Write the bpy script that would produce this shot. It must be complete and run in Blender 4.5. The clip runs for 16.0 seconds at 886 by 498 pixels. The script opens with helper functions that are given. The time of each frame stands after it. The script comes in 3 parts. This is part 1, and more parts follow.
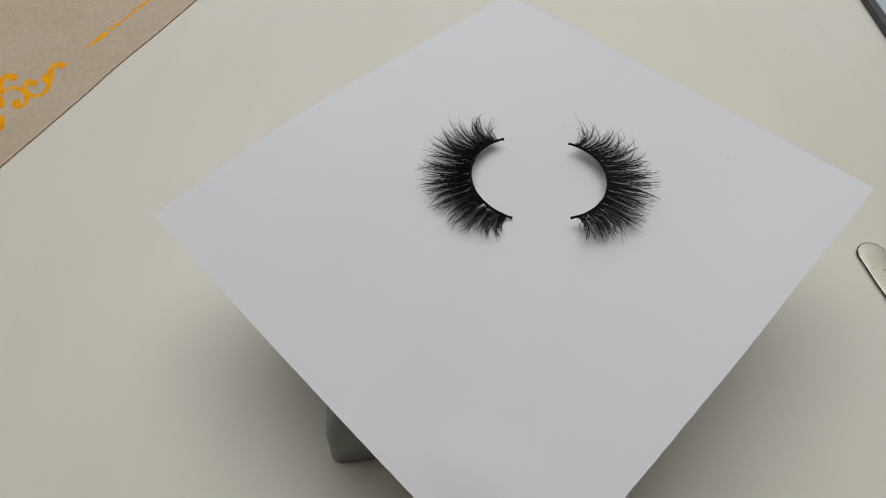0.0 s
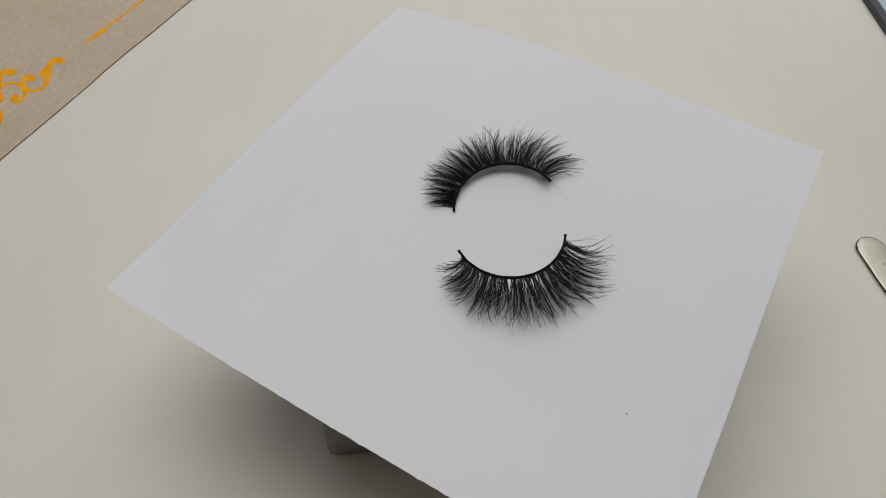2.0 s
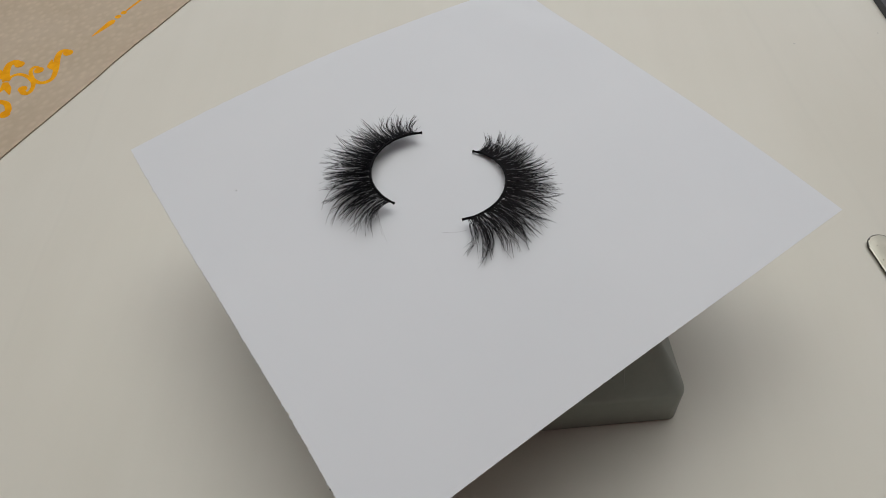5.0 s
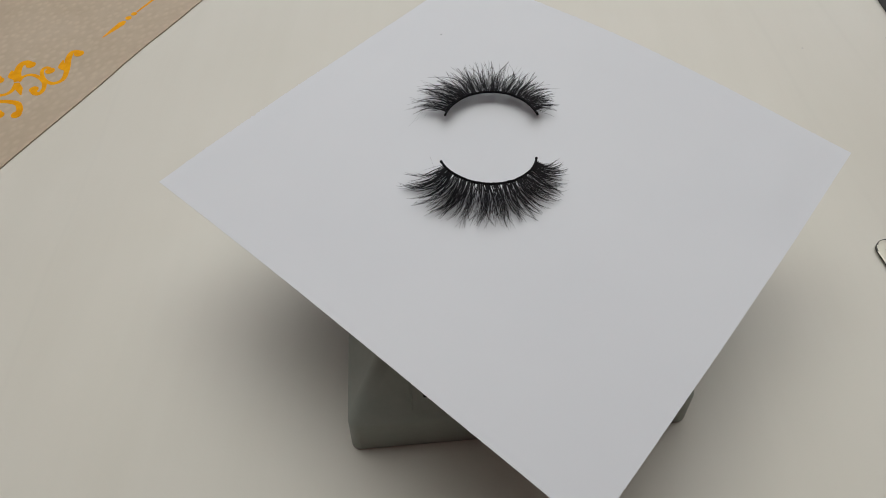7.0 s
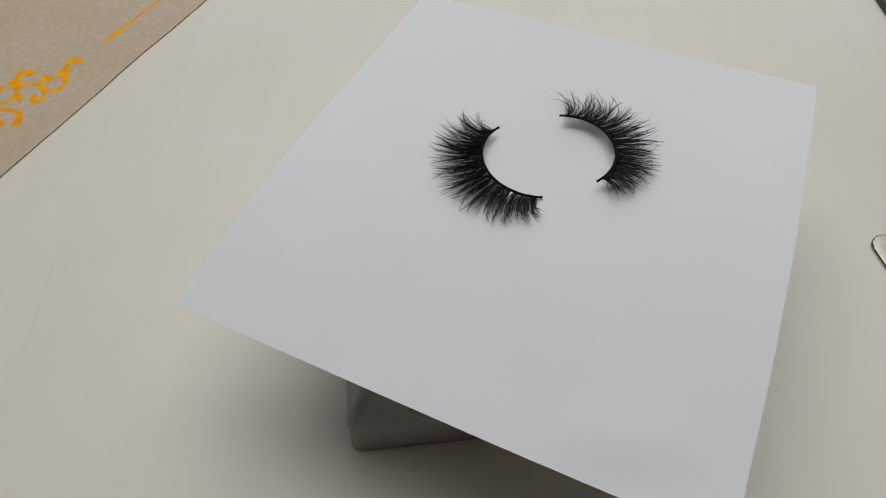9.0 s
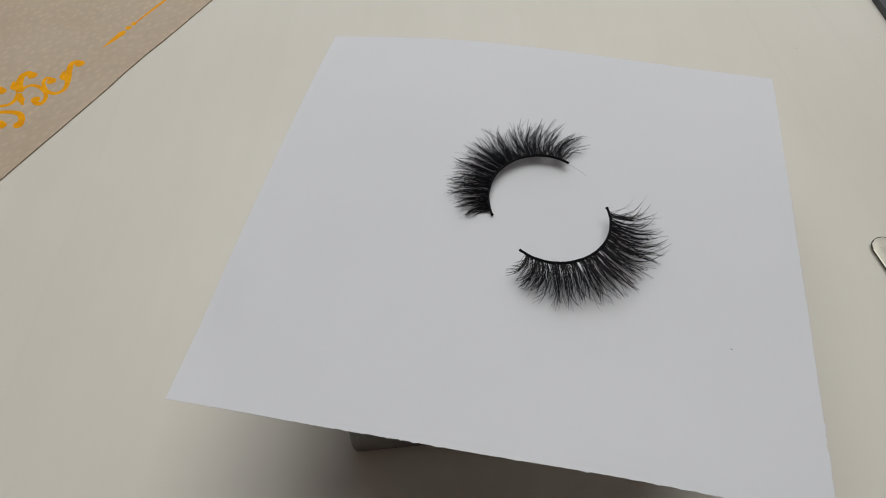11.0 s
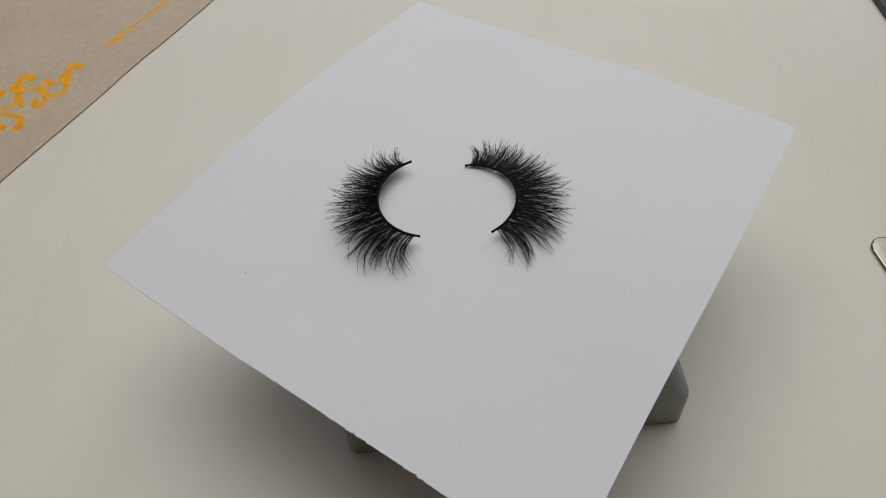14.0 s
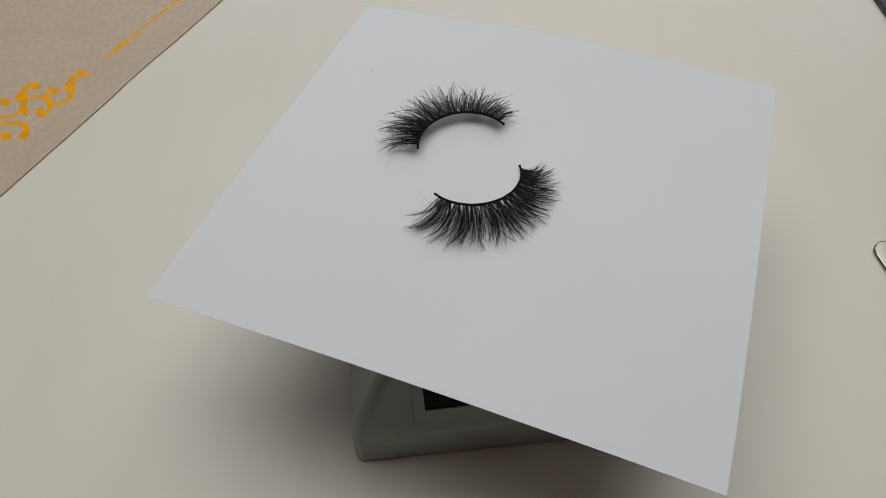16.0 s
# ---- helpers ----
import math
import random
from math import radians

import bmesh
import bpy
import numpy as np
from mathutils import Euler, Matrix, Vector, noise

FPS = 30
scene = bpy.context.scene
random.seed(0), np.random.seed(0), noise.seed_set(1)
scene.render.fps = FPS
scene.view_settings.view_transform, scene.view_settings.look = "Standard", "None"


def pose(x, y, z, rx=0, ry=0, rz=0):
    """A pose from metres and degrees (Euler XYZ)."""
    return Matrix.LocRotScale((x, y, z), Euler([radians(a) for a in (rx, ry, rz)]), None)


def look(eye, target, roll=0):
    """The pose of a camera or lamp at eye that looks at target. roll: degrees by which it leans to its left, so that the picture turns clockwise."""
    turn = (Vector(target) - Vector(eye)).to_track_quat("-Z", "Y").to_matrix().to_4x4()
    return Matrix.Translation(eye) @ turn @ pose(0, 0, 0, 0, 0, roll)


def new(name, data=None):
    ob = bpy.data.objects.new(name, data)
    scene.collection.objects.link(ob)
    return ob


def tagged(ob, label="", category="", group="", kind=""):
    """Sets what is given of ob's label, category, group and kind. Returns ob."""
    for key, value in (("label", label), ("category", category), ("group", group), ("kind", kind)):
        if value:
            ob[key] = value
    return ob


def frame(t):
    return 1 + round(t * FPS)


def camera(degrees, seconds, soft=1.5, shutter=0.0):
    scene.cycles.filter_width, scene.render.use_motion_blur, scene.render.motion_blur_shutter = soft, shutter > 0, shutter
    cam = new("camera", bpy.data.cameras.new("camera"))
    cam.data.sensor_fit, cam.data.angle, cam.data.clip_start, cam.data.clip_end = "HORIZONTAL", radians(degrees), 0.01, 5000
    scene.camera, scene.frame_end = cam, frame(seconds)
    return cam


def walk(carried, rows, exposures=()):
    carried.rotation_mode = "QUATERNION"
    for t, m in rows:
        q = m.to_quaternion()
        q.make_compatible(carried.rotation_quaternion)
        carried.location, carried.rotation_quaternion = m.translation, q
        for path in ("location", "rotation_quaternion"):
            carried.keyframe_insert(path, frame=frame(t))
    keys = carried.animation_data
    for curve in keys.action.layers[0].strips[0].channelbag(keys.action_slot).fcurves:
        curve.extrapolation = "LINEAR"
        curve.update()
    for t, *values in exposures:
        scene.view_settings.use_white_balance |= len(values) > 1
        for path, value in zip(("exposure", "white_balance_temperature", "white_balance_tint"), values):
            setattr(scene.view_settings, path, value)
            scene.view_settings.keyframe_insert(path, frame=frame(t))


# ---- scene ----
# Desk top is z = 0; the turntable's axis is x = y = 0; metres.
cam = camera(68.48, 16.0, soft=0.6)
walk(cam, [
    (0.0, pose(-0.00796, -0.13432, 0.22008, 36.271, 1.829, -0.253)),
    (0.5, pose(-0.00485, -0.13491, 0.21815, 36.474, 2.365, -0.435)),
    (1.0, pose(-0.00545, -0.13501, 0.21673, 36.130, 2.096, -0.369)),
    (1.5, pose(-0.00580, -0.13545, 0.21652, 36.303, 2.057, -0.301)),
    (2.0, pose(-0.00683, -0.13680, 0.21739, 36.494, 1.839, -0.150)),
    (2.5, pose(-0.00765, -0.13650, 0.21556, 36.335, 1.679, -0.069)),
    (3.0, pose(-0.00806, -0.13675, 0.21463, 36.338, 1.524, 0.093)),
    (3.5, pose(-0.00813, -0.13744, 0.21372, 36.459, 1.535, 0.047)),
    (4.0, pose(-0.00880, -0.13729, 0.21506, 36.217, 1.585, -0.139)),
    (6.5, pose(-0.01684, -0.13745, 0.21759, 36.216, 1.228, 0.438)),
    (7.0, pose(-0.01573, -0.13797, 0.21788, 36.385, 1.364, 0.412)),
    (7.5, pose(-0.01452, -0.13782, 0.21776, 36.402, 1.606, 0.329)),
    (8.0, pose(-0.01355, -0.13791, 0.21810, 36.425, 1.816, 0.275)),
    (8.5, pose(-0.01318, -0.13780, 0.21846, 36.449, 1.944, 0.146)),
    (9.0, pose(-0.01355, -0.13840, 0.21946, 36.383, 2.026, -0.080)),
    (11.5, pose(-0.01316, -0.13983, 0.21919, 36.859, 2.039, 0.040)),
    (12.0, pose(-0.01257, -0.13950, 0.21859, 36.909, 2.094, 0.050)),
    (12.5, pose(-0.01210, -0.13969, 0.21831, 36.997, 2.157, 0.111)),
    (13.0, pose(-0.01184, -0.13970, 0.21811, 37.047, 2.213, 0.108)),
    (13.5, pose(-0.01187, -0.13938, 0.21838, 36.918, 2.274, 0.032)),
    (14.0, pose(-0.01164, -0.13943, 0.21868, 36.911, 2.273, 0.033)),
    (14.5, pose(-0.01167, -0.13924, 0.21868, 36.895, 2.387, -0.018)),
    (15.0, pose(-0.01171, -0.13904, 0.21834, 36.769, 2.299, 0.044)),
    (15.5, pose(-0.01248, -0.13693, 0.21936, 36.679, 2.438, -0.016)),
    (16.0, pose(-0.01242, -0.13677, 0.22262, 36.546, 2.669, -0.197)),
], exposures=[(0.0, 0.05), (4.0, 0.01), (7.0, 0.06), (9.0, 0.05), (11.5, 0.03), (12.5, 0.05), (13.5, 0.01), (15.0, -0.04), (16.0, 0.0)])

# ---- world, light, exposure ----
world = bpy.data.worlds.new("world")
scene.world = world
world.use_nodes = True
wn = world.node_tree.nodes
sky = wn.new("ShaderNodeTexSky")
sky.sky_type = "NISHITA"
sky.sun_disc = False
sky.sun_elevation = radians(40)
sky.sun_rotation = radians(20)
world.node_tree.links.new(sky.outputs[0], wn["Background"].inputs[0])
wn["Background"].inputs[1].default_value = 0.08


def area_lamp(name, m, sx, sy, watts, colour):
    data = bpy.data.lights.new(name, "AREA")
    data.shape, data.size, data.size_y, data.energy, data.color = "RECTANGLE", sx, sy, watts, colour
    ob = new(name, data)
    ob.matrix_basis = m
    return ob


# daylight in the window behind the desk, and the ceiling panel of the room
area_lamp("window_light", look((0.12, 1.17, 0.95), (0.02, 0.0, 0.2)), 1.7, 1.1, 3.0, (0.95, 0.985, 1.0))
area_lamp("ceiling_light", look((-0.03, 0.55, 1.80), (-0.03, 0.55, 0.0)), 2.1, 1.25, 21.3, (0.985, 1.0, 0.972))


# ---- materials ----
def material(name, colour, rough=0.5, metal=0.0, spec=0.5):
    m = bpy.data.materials.new(name)
    m.use_nodes = True
    b = m.node_tree.nodes["Principled BSDF"]
    b.inputs["Base Color"].default_value = (*colour, 1)
    b.inputs["Roughness"].default_value = rough
    b.inputs["Metallic"].default_value = metal
    b.inputs["Specular IOR Level"].default_value = spec
    return m, m.node_tree.nodes, m.node_tree.links, b


def noise_node(nodes, links, scale, detail=4.0, rough=0.55, stretch=(1, 1, 1)):
    tc = nodes.new("ShaderNodeTexCoord")
    mp = nodes.new("ShaderNodeMapping")
    mp.inputs["Scale"].default_value = stretch
    n = nodes.new("ShaderNodeTexNoise")
    n.inputs["Scale"].default_value, n.inputs["Detail"].default_value, n.inputs["Roughness"].default_value = scale, detail, rough
    links.new(tc.outputs["Object"], mp.inputs["Vector"])
    links.new(mp.outputs["Vector"], n.inputs["Vector"])
    return n.outputs["Fac"]


def ramp(nodes, links, fac, stops):
    r = nodes.new("ShaderNodeValToRGB")
    while len(r.color_ramp.elements) < len(stops):
        r.color_ramp.elements.new(0.5)
    for e, (p, c) in zip(r.color_ramp.elements, stops):
        e.position, e.color = p, (*c, 1)
    links.new(fac, r.inputs["Fac"])
    return r.outputs["Color"]


def mix_colour(nodes, links, a, b, fac, mode="MIX"):
    m = nodes.new("ShaderNodeMix")
    m.data_type, m.blend_type = "RGBA", mode
    for s, v in ((m.inputs["Factor"], fac), (m.inputs["A"], a), (m.inputs["B"], b)):
        if hasattr(v, "is_linked"):
            links.new(v, s)
        else:
            s.default_value = v if isinstance(v, float) else (*v, 1)
    return m.outputs["Result"]


def bump(nodes, links, b, fac, strength, distance, under=None):
    n = nodes.new("ShaderNodeBump")
    n.inputs["Strength"].default_value, n.inputs["Distance"].default_value = strength, distance
    links.new(fac, n.inputs["Height"])
    if under is not None:
        links.new(under, n.inputs["Normal"])
    links.new(n.outputs["Normal"], b.inputs["Normal"])
    return n.outputs["Normal"]


def varied(name, low, high, scale, rough, metal=0.0, spec=0.5, fine=400.0, relief=0.0, stretch=(1, 1, 1)):
    m, nodes, links, b = material(name, high, rough, metal, spec)
    broad = noise_node(nodes, links, scale, stretch=stretch)
    grain = noise_node(nodes, links, fine, 2.0)
    c = ramp(nodes, links, broad, [(0.3, low), (0.7, high)])
    c = mix_colour(nodes, links, c, ramp(nodes, links, grain, [(0.3, (0.90, 0.90, 0.90)), (0.7, (1, 1, 1))]), 0.5, "MULTIPLY")
    links.new(c, b.inputs["Base Color"])
    if relief:
        bump(nodes, links, b, grain, 0.5, relief)
    return m


def desk_material():
    """Cream laminate with a few faint grain lines that run away from the viewer, and specks."""
    m, nodes, links, b = material("cream_laminate", (0.72, 0.69, 0.60), 0.42, 0.0, 0.35)
    broad = noise_node(nodes, links, 9.0, 3.0)
    c = ramp(nodes, links, broad, [(0.3, (0.715, 0.698, 0.608)), (0.7, (0.745, 0.733, 0.652))])
    grain = noise_node(nodes, links, 60.0, 3.0, stretch=(1, 0.06, 1))
    c = mix_colour(nodes, links, c, ramp(nodes, links, grain, [(0.35, (0.97, 0.97, 0.965)), (0.6, (1, 1, 1))]), 0.6, "MULTIPLY")
    tc = nodes.new("ShaderNodeTexCoord")
    sep = nodes.new("ShaderNodeSeparateXYZ")
    links.new(tc.outputs["Object"], sep.inputs[0])
    wob = noise_node(nodes, links, 14.0, 2.0)

    def maths(op, a, b2):
        n = nodes.new("ShaderNodeMath")
        n.operation = op
        for s, v in zip(n.inputs, (a, b2)):
            if hasattr(v, "is_linked"):
                links.new(v, s)
            else:
                s.default_value = v
        return n.outputs[0]
    for x0, slope, width in ((-0.1843, -0.045, 0.0016), (0.1655, -0.09, 0.0022), (0.2075, -0.10, 0.0020)):
        away = maths("SUBTRACT", sep.outputs["X"], maths("MULTIPLY", sep.outputs["Y"], slope))
        away = maths("ADD", away, maths("MULTIPLY", maths("SUBTRACT", wob, 0.5), 0.006))
        away = maths("ABSOLUTE", maths("SUBTRACT", away, x0), 0.0)
        fac = maths("DIVIDE", away, width)
        line = ramp(nodes, links, fac, [(0.2, (0.987, 0.988, 0.989)), (1.0, (1, 1, 1))])
        c = mix_colour(nodes, links, c, line, 1.0, "MULTIPLY")
    links.new(c, b.inputs["Base Color"])
    fine = noise_node(nodes, links, 900.0, 2.0)
    bump(nodes, links, b, fine, 0.15, 0.0001)
    return m


def bag_material():
    """Beige coated paper with a soft embossed weave."""
    m, nodes, links, b = material("beige_embossed_paper", (0.46, 0.40, 0.33), 0.6, 0.0, 0.3)
    broad = noise_node(nodes, links, 25.0, 4.0)
    c = ramp(nodes, links, broad, [(0.3, (0.555, 0.46, 0.335)), (0.7, (0.61, 0.515, 0.39))])
    mott = noise_node(nodes, links, 230.0, 3.0, stretch=(0.6, 1.0, 1))
    c = mix_colour(nodes, links, c, ramp(nodes, links, mott, [(0.35, (0.88, 0.87, 0.86)), (0.65, (1, 1, 1))]), 0.45, "MULTIPLY")
    # rows of small pressed dots
    tc = nodes.new("ShaderNodeTexCoord")
    dots = nodes.new("ShaderNodeTexVoronoi")
    dots.inputs["Scale"].default_value, dots.inputs["Randomness"].default_value = 260.0, 0.7
    mp = nodes.new("ShaderNodeMapping")
    mp.inputs["Rotation"].default_value, mp.inputs["Scale"].default_value = (0, 0, 0.7), (0.7, 1.0, 1.0)
    links.new(tc.outputs["Object"], mp.inputs["Vector"])
    links.new(mp.outputs["Vector"], dots.inputs["Vector"])
    press = ramp(nodes, links, dots.outputs["Distance"], [(0.12, (1, 1, 1)), (0.42, (0, 0, 0))])
    c = mix_colour(nodes, links, c, ramp(nodes, links, dots.outputs["Distance"], [(0.12, (1.0, 1.0, 1.0)), (0.5, (0.90, 0.895, 0.89))]), 0.9, "MULTIPLY")
    links.new(c, b.inputs["Base Color"])
    under = bump(nodes, links, b, mott, 0.35, 0.0003)
    bump(nodes, links, b, press, 0.3, 0.00025, under)
    return m


def paper_material():
    m, nodes, links, b = material("white_paper", (0.80, 0.80, 0.82), 0.75, 0.0, 0.2)
    broad = noise_node(nodes, links, 18.0, 3.0)
    c = ramp(nodes, links, broad, [(0.3, (0.80, 0.83, 0.857)), (0.7, (0.823, 0.852, 0.875))])
    links.new(c, b.inputs["Base Color"])
    fibre = noise_node(nodes, links, 1500.0, 3.0)
    relief = bump(nodes, links, b, fibre, 0.2, 0.00006)
    # thin paper lets a little light through
    glow = nodes.new("ShaderNodeBsdfTranslucent")
    glow.inputs["Color"].default_value = (0.86, 0.82, 0.78, 1)
    links.new(relief, glow.inputs["Normal"])
    both = nodes.new("ShaderNodeMixShader")
    both.inputs["Fac"].default_value = 0.08
    links.new(b.outputs["BSDF"], both.inputs[1])
    links.new(glow.outputs["BSDF"], both.inputs[2])
    links.new(both.outputs["Shader"], nodes["Material Output"].inputs["Surface"])
    return m


def steel_material():
    """Smooth worn steel, a little yellowed, with a few dark rust spots."""
    m, nodes, links, b = material("worn_steel", (0.66, 0.64, 0.55), 0.3, 1.0)
    broad = noise_node(nodes, links, 130.0, 3.0)
    c = ramp(nodes, links, broad, [(0.3, (0.50, 0.50, 0.42)), (0.7, (0.65, 0.65, 0.56))])
    spots = noise_node(nodes, links, 620.0, 2.0)
    c = mix_colour(nodes, links, c, ramp(nodes, links, spots, [(0.27, (0.30, 0.25, 0.15)), (0.33, (1, 1, 1))]), 1.0, "MULTIPLY")
    links.new(c, b.inputs["Base Color"])
    links.new(ramp(nodes, links, noise_node(nodes, links, 260.0, 3.0), [(0.3, (0.40, 0.40, 0.40)), (0.7, (0.50, 0.50, 0.50))]), b.inputs["Roughness"])
    return m


DESK = desk_material()
BAG = bag_material()
PAPER = paper_material()
STEEL = steel_material()
# darker steel that paints the dark reflections on the tweezers' edges
SHADED_STEEL = varied("shaded_steel", (0.05, 0.05, 0.045), (0.12, 0.115, 0.10), 300.0, 0.5, 0.6)
GOLD = varied("gold_foil", (0.82, 0.33, 0.001), (0.98, 0.46, 0.002), 170.0, 0.5, 0.1, spec=0.15)
PLASTIC = varied("grey_plastic", (0.325, 0.365, 0.325), (0.38, 0.42, 0.375), 40.0, 0.45, relief=0.00005)
PLATTER = varied("pale_grey_plastic", (0.45, 0.45, 0.44), (0.5, 0.5, 0.49), 40.0, 0.4)
SOLAR = varied("black_solar_film", (0.004, 0.004, 0.006), (0.008, 0.008, 0.011), 60.0, 0.4, spec=0.15)
HAIR = varied("black_fibre", (0.006, 0.006, 0.008), (0.013, 0.013, 0.016), 300.0, 0.55, spec=0.25)
BANDM = varied("black_cotton_band", (0.004, 0.004, 0.005), (0.008, 0.008, 0.009), 300.0, 0.7, spec=0.1)
DARK = varied("dark_grey_edge", (0.035, 0.04, 0.045), (0.06, 0.065, 0.07), 60.0, 0.5)
BLUE = varied("pale_blue_plastic", (0.40, 0.52, 0.56), (0.46, 0.58, 0.61), 30.0, 0.35)
# invented colours of the unseen room, set to tint the light in shadows
ROOM_TINT = varied("pink_room_tint", (0.54, 0.335, 0.37), (0.60, 0.385, 0.42), 3.0, 0.8)
BOUNCE_FLOOR = varied("brown_bounce_floor", (0.34, 0.28, 0.26), (0.40, 0.335, 0.315), 5.0, 0.5)
SPECK = varied("dark_speck", (0.02, 0.02, 0.02), (0.05, 0.05, 0.05), 900.0, 0.8)
GREYSPECK = varied("grey_speck", (0.60, 0.59, 0.53), (0.66, 0.65, 0.59), 900.0, 0.8)
FRAY = varied("grey_paper_fibre", (0.62, 0.63, 0.64), (0.72, 0.73, 0.74), 900.0, 0.9)


# ---- mesh helpers ----
def mesh_of(name, verts, faces, mat, smooth=False):
    me = bpy.data.meshes.new(name)
    me.from_pydata([tuple(v) for v in verts], [], faces)
    me.update()
    me.materials.append(mat)
    if smooth:
        me.polygons.foreach_set("use_smooth", [True] * len(me.polygons))
    return me


def mesh_bm(name, bm, mat, smooth=False):
    bmesh.ops.recalc_face_normals(bm, faces=bm.faces)
    me = bpy.data.meshes.new(name)
    bm.to_mesh(me)
    bm.free()
    me.materials.append(mat)
    if smooth:
        me.polygons.foreach_set("use_smooth", [True] * len(me.polygons))
    return me


def part(name, me, parent, label=""):
    ob = new(name, me)
    ob.parent = parent
    return tagged(ob, label)


def box_bm(x0, x1, y0, y1, z0, z1, bevel=0.0, seg=2):
    bm = bmesh.new()
    bmesh.ops.create_cube(bm, size=1.0)
    for v in bm.verts:
        v.co = ((x0 + x1) / 2 + v.co.x * (x1 - x0), (y0 + y1) / 2 + v.co.y * (y1 - y0), (z0 + z1) / 2 + v.co.z * (z1 - z0))
    if bevel:
        bmesh.ops.bevel(bm, geom=list(bm.edges), offset=bevel, segments=seg, affect="EDGES", profile=0.5)
    return bm


def prism_bm(outline, z0, z1, bevel=0.0, seg=2):
    """An upright prism over an outline of (x, y)."""
    bm = bmesh.new()
    lo = [bm.verts.new((x, y, z0)) for x, y in outline]
    hi = [bm.verts.new((x, y, z1)) for x, y in outline]
    n = len(outline)
    bm.faces.new(lo[::-1])
    top = bm.faces.new(hi)
    for i in range(n):
        bm.faces.new((lo[i], lo[(i + 1) % n], hi[(i + 1) % n], hi[i]))
    if bevel:
        bmesh.ops.bevel(bm, geom=list(top.edges), offset=bevel, segments=seg, affect="EDGES", profile=0.5)
    return bm


def smooth_path(points, steps=8):
    """Catmull-Rom through 2D or 3D points."""
    p = [np.array(q, float) for q in points]
    p = [2 * p[0] - p[1]] + p + [2 * p[-1] - p[-2]]
    out = []
    for i in range(1, len(p) - 2):
        for k in range(steps):
            t = k / steps
            a, b, c, d = p[i - 1], p[i], p[i + 1], p[i + 2]
            out.append(0.5 * (2 * b + (c - a) * t + (2 * a - 5 * b + 4 * c - d) * t * t + (3 * b - a - 3 * c + d) * t ** 3))
    out.append(p[-2])
    return out


def tube(verts, faces, path, radii, sides=3):
    """Adds a tapered tube along a 3D path to verts and faces."""
    base = len(verts)
    n = len(path)
    for i, (q, r) in enumerate(zip(path, radii)):
        d = path[min(i + 1, n - 1)] - path[max(i - 1, 0)]
        d = d / (np.linalg.norm(d) + 1e-12)
        u = np.cross(d, (0.0, 0.0, 1.0))
        u = u / (np.linalg.norm(u) + 1e-9)
        w = np.cross(u, d)
        for k in range(sides):
            a = 2 * math.pi * k / sides
            verts.append(q + r * (math.cos(a) * u + math.sin(a) * w))
    for i in range(n - 1):
        for k in range(sides):
            a, b = base + i * sides + k, base + i * sides + (k + 1) % sides
            faces.append((a, b, b + sides, a + sides))
    faces.append(tuple(base + k for k in range(sides))[::-1])
    faces.append(tuple(base + (n - 1) * sides + k for k in range(sides)))


# ---- unseen room added round the desk to tint the fill in shadows ----
def room():
    tagged(new("floor", mesh_bm("floor", box_bm(-3.4, 3.4, -4.2, 1.3, -0.80, -0.74), BOUNCE_FLOOR)), "unseen pale brown floor below the desk, added to tint bounced light", "floor", kind="structure")
    tagged(new("ceiling", mesh_bm("ceiling", box_bm(-3.4, 3.4, -4.2, 1.3, 1.86, 1.94), ROOM_TINT)), "unseen dusty pink ceiling over the desk, added to tint bounced light", "ceiling", kind="structure")
    walls = (("wall_west", [(-3.4, -3.3, -4.2, 1.3, -0.74, 1.86)]), ("wall_east", [(3.3, 3.4, -4.2, 1.3, -0.74, 1.86)]),
             ("wall_south", [(-3.3, 3.3, -4.2, -4.1, -0.74, 1.86)]),
             ("wall_north", [(-3.3, -0.78, 1.2, 1.3, -0.74, 1.86), (1.02, 3.3, 1.2, 1.3, -0.74, 1.86),
                             (-0.78, 1.02, 1.2, 1.3, -0.74, 0.38), (-0.78, 1.02, 1.2, 1.3, 1.54, 1.86)]))
    for name, boxes in walls:
        bm = bmesh.new()
        for b in boxes:
            other = box_bm(*b)
            tmp = bpy.data.meshes.new("tmp")
            other.to_mesh(tmp)
            other.free()
            bm.from_mesh(tmp)
            bpy.data.meshes.remove(tmp)
        tagged(new(name, mesh_bm(name, bm, ROOM_TINT)), "unseen dusty pink wall, added to tint the fill in the shadows", "wall", kind="structure")


def desk():
    """The desk top fills the whole view; its legs stand on the floor."""
    top = tagged(new("desk"), "cream laminate desk top with faint grain lines", "desk")
    part("desktop", mesh_bm("desktop", box_bm(-0.75, 0.75, -0.42, 0.42, -0.03, 0.0, 0.003), DESK), top)
    leg = mesh_bm("leg", box_bm(-0.025, 0.025, -0.025, 0.025, -0.74, -0.03, 0.003), DARK)
    for x in (-0.68, 0.68):
        for y in (-0.36, 0.36):
            part("leg", leg, top, "dark square metal leg").location = (x, y, 0)


# ---- turntable ----
HALF, WALL_H, TOP_HALF, TOP_H = 0.0564, 0.0195, 0.0345, 0.0540
PSI = 4.95
PAPER_Z = 0.0649


def rounded_square(half, r, n=6):
    pts = []
    for cx, cy, a0 in ((1, 1, 0), (-1, 1, 90), (-1, -1, 180), (1, -1, 270)):
        for k in range(n + 1):
            a = radians(a0 + 90 * k / n)
            pts.append((cx * (half - r) + r * math.cos(a), cy * (half - r) + r * math.sin(a)))
    return pts


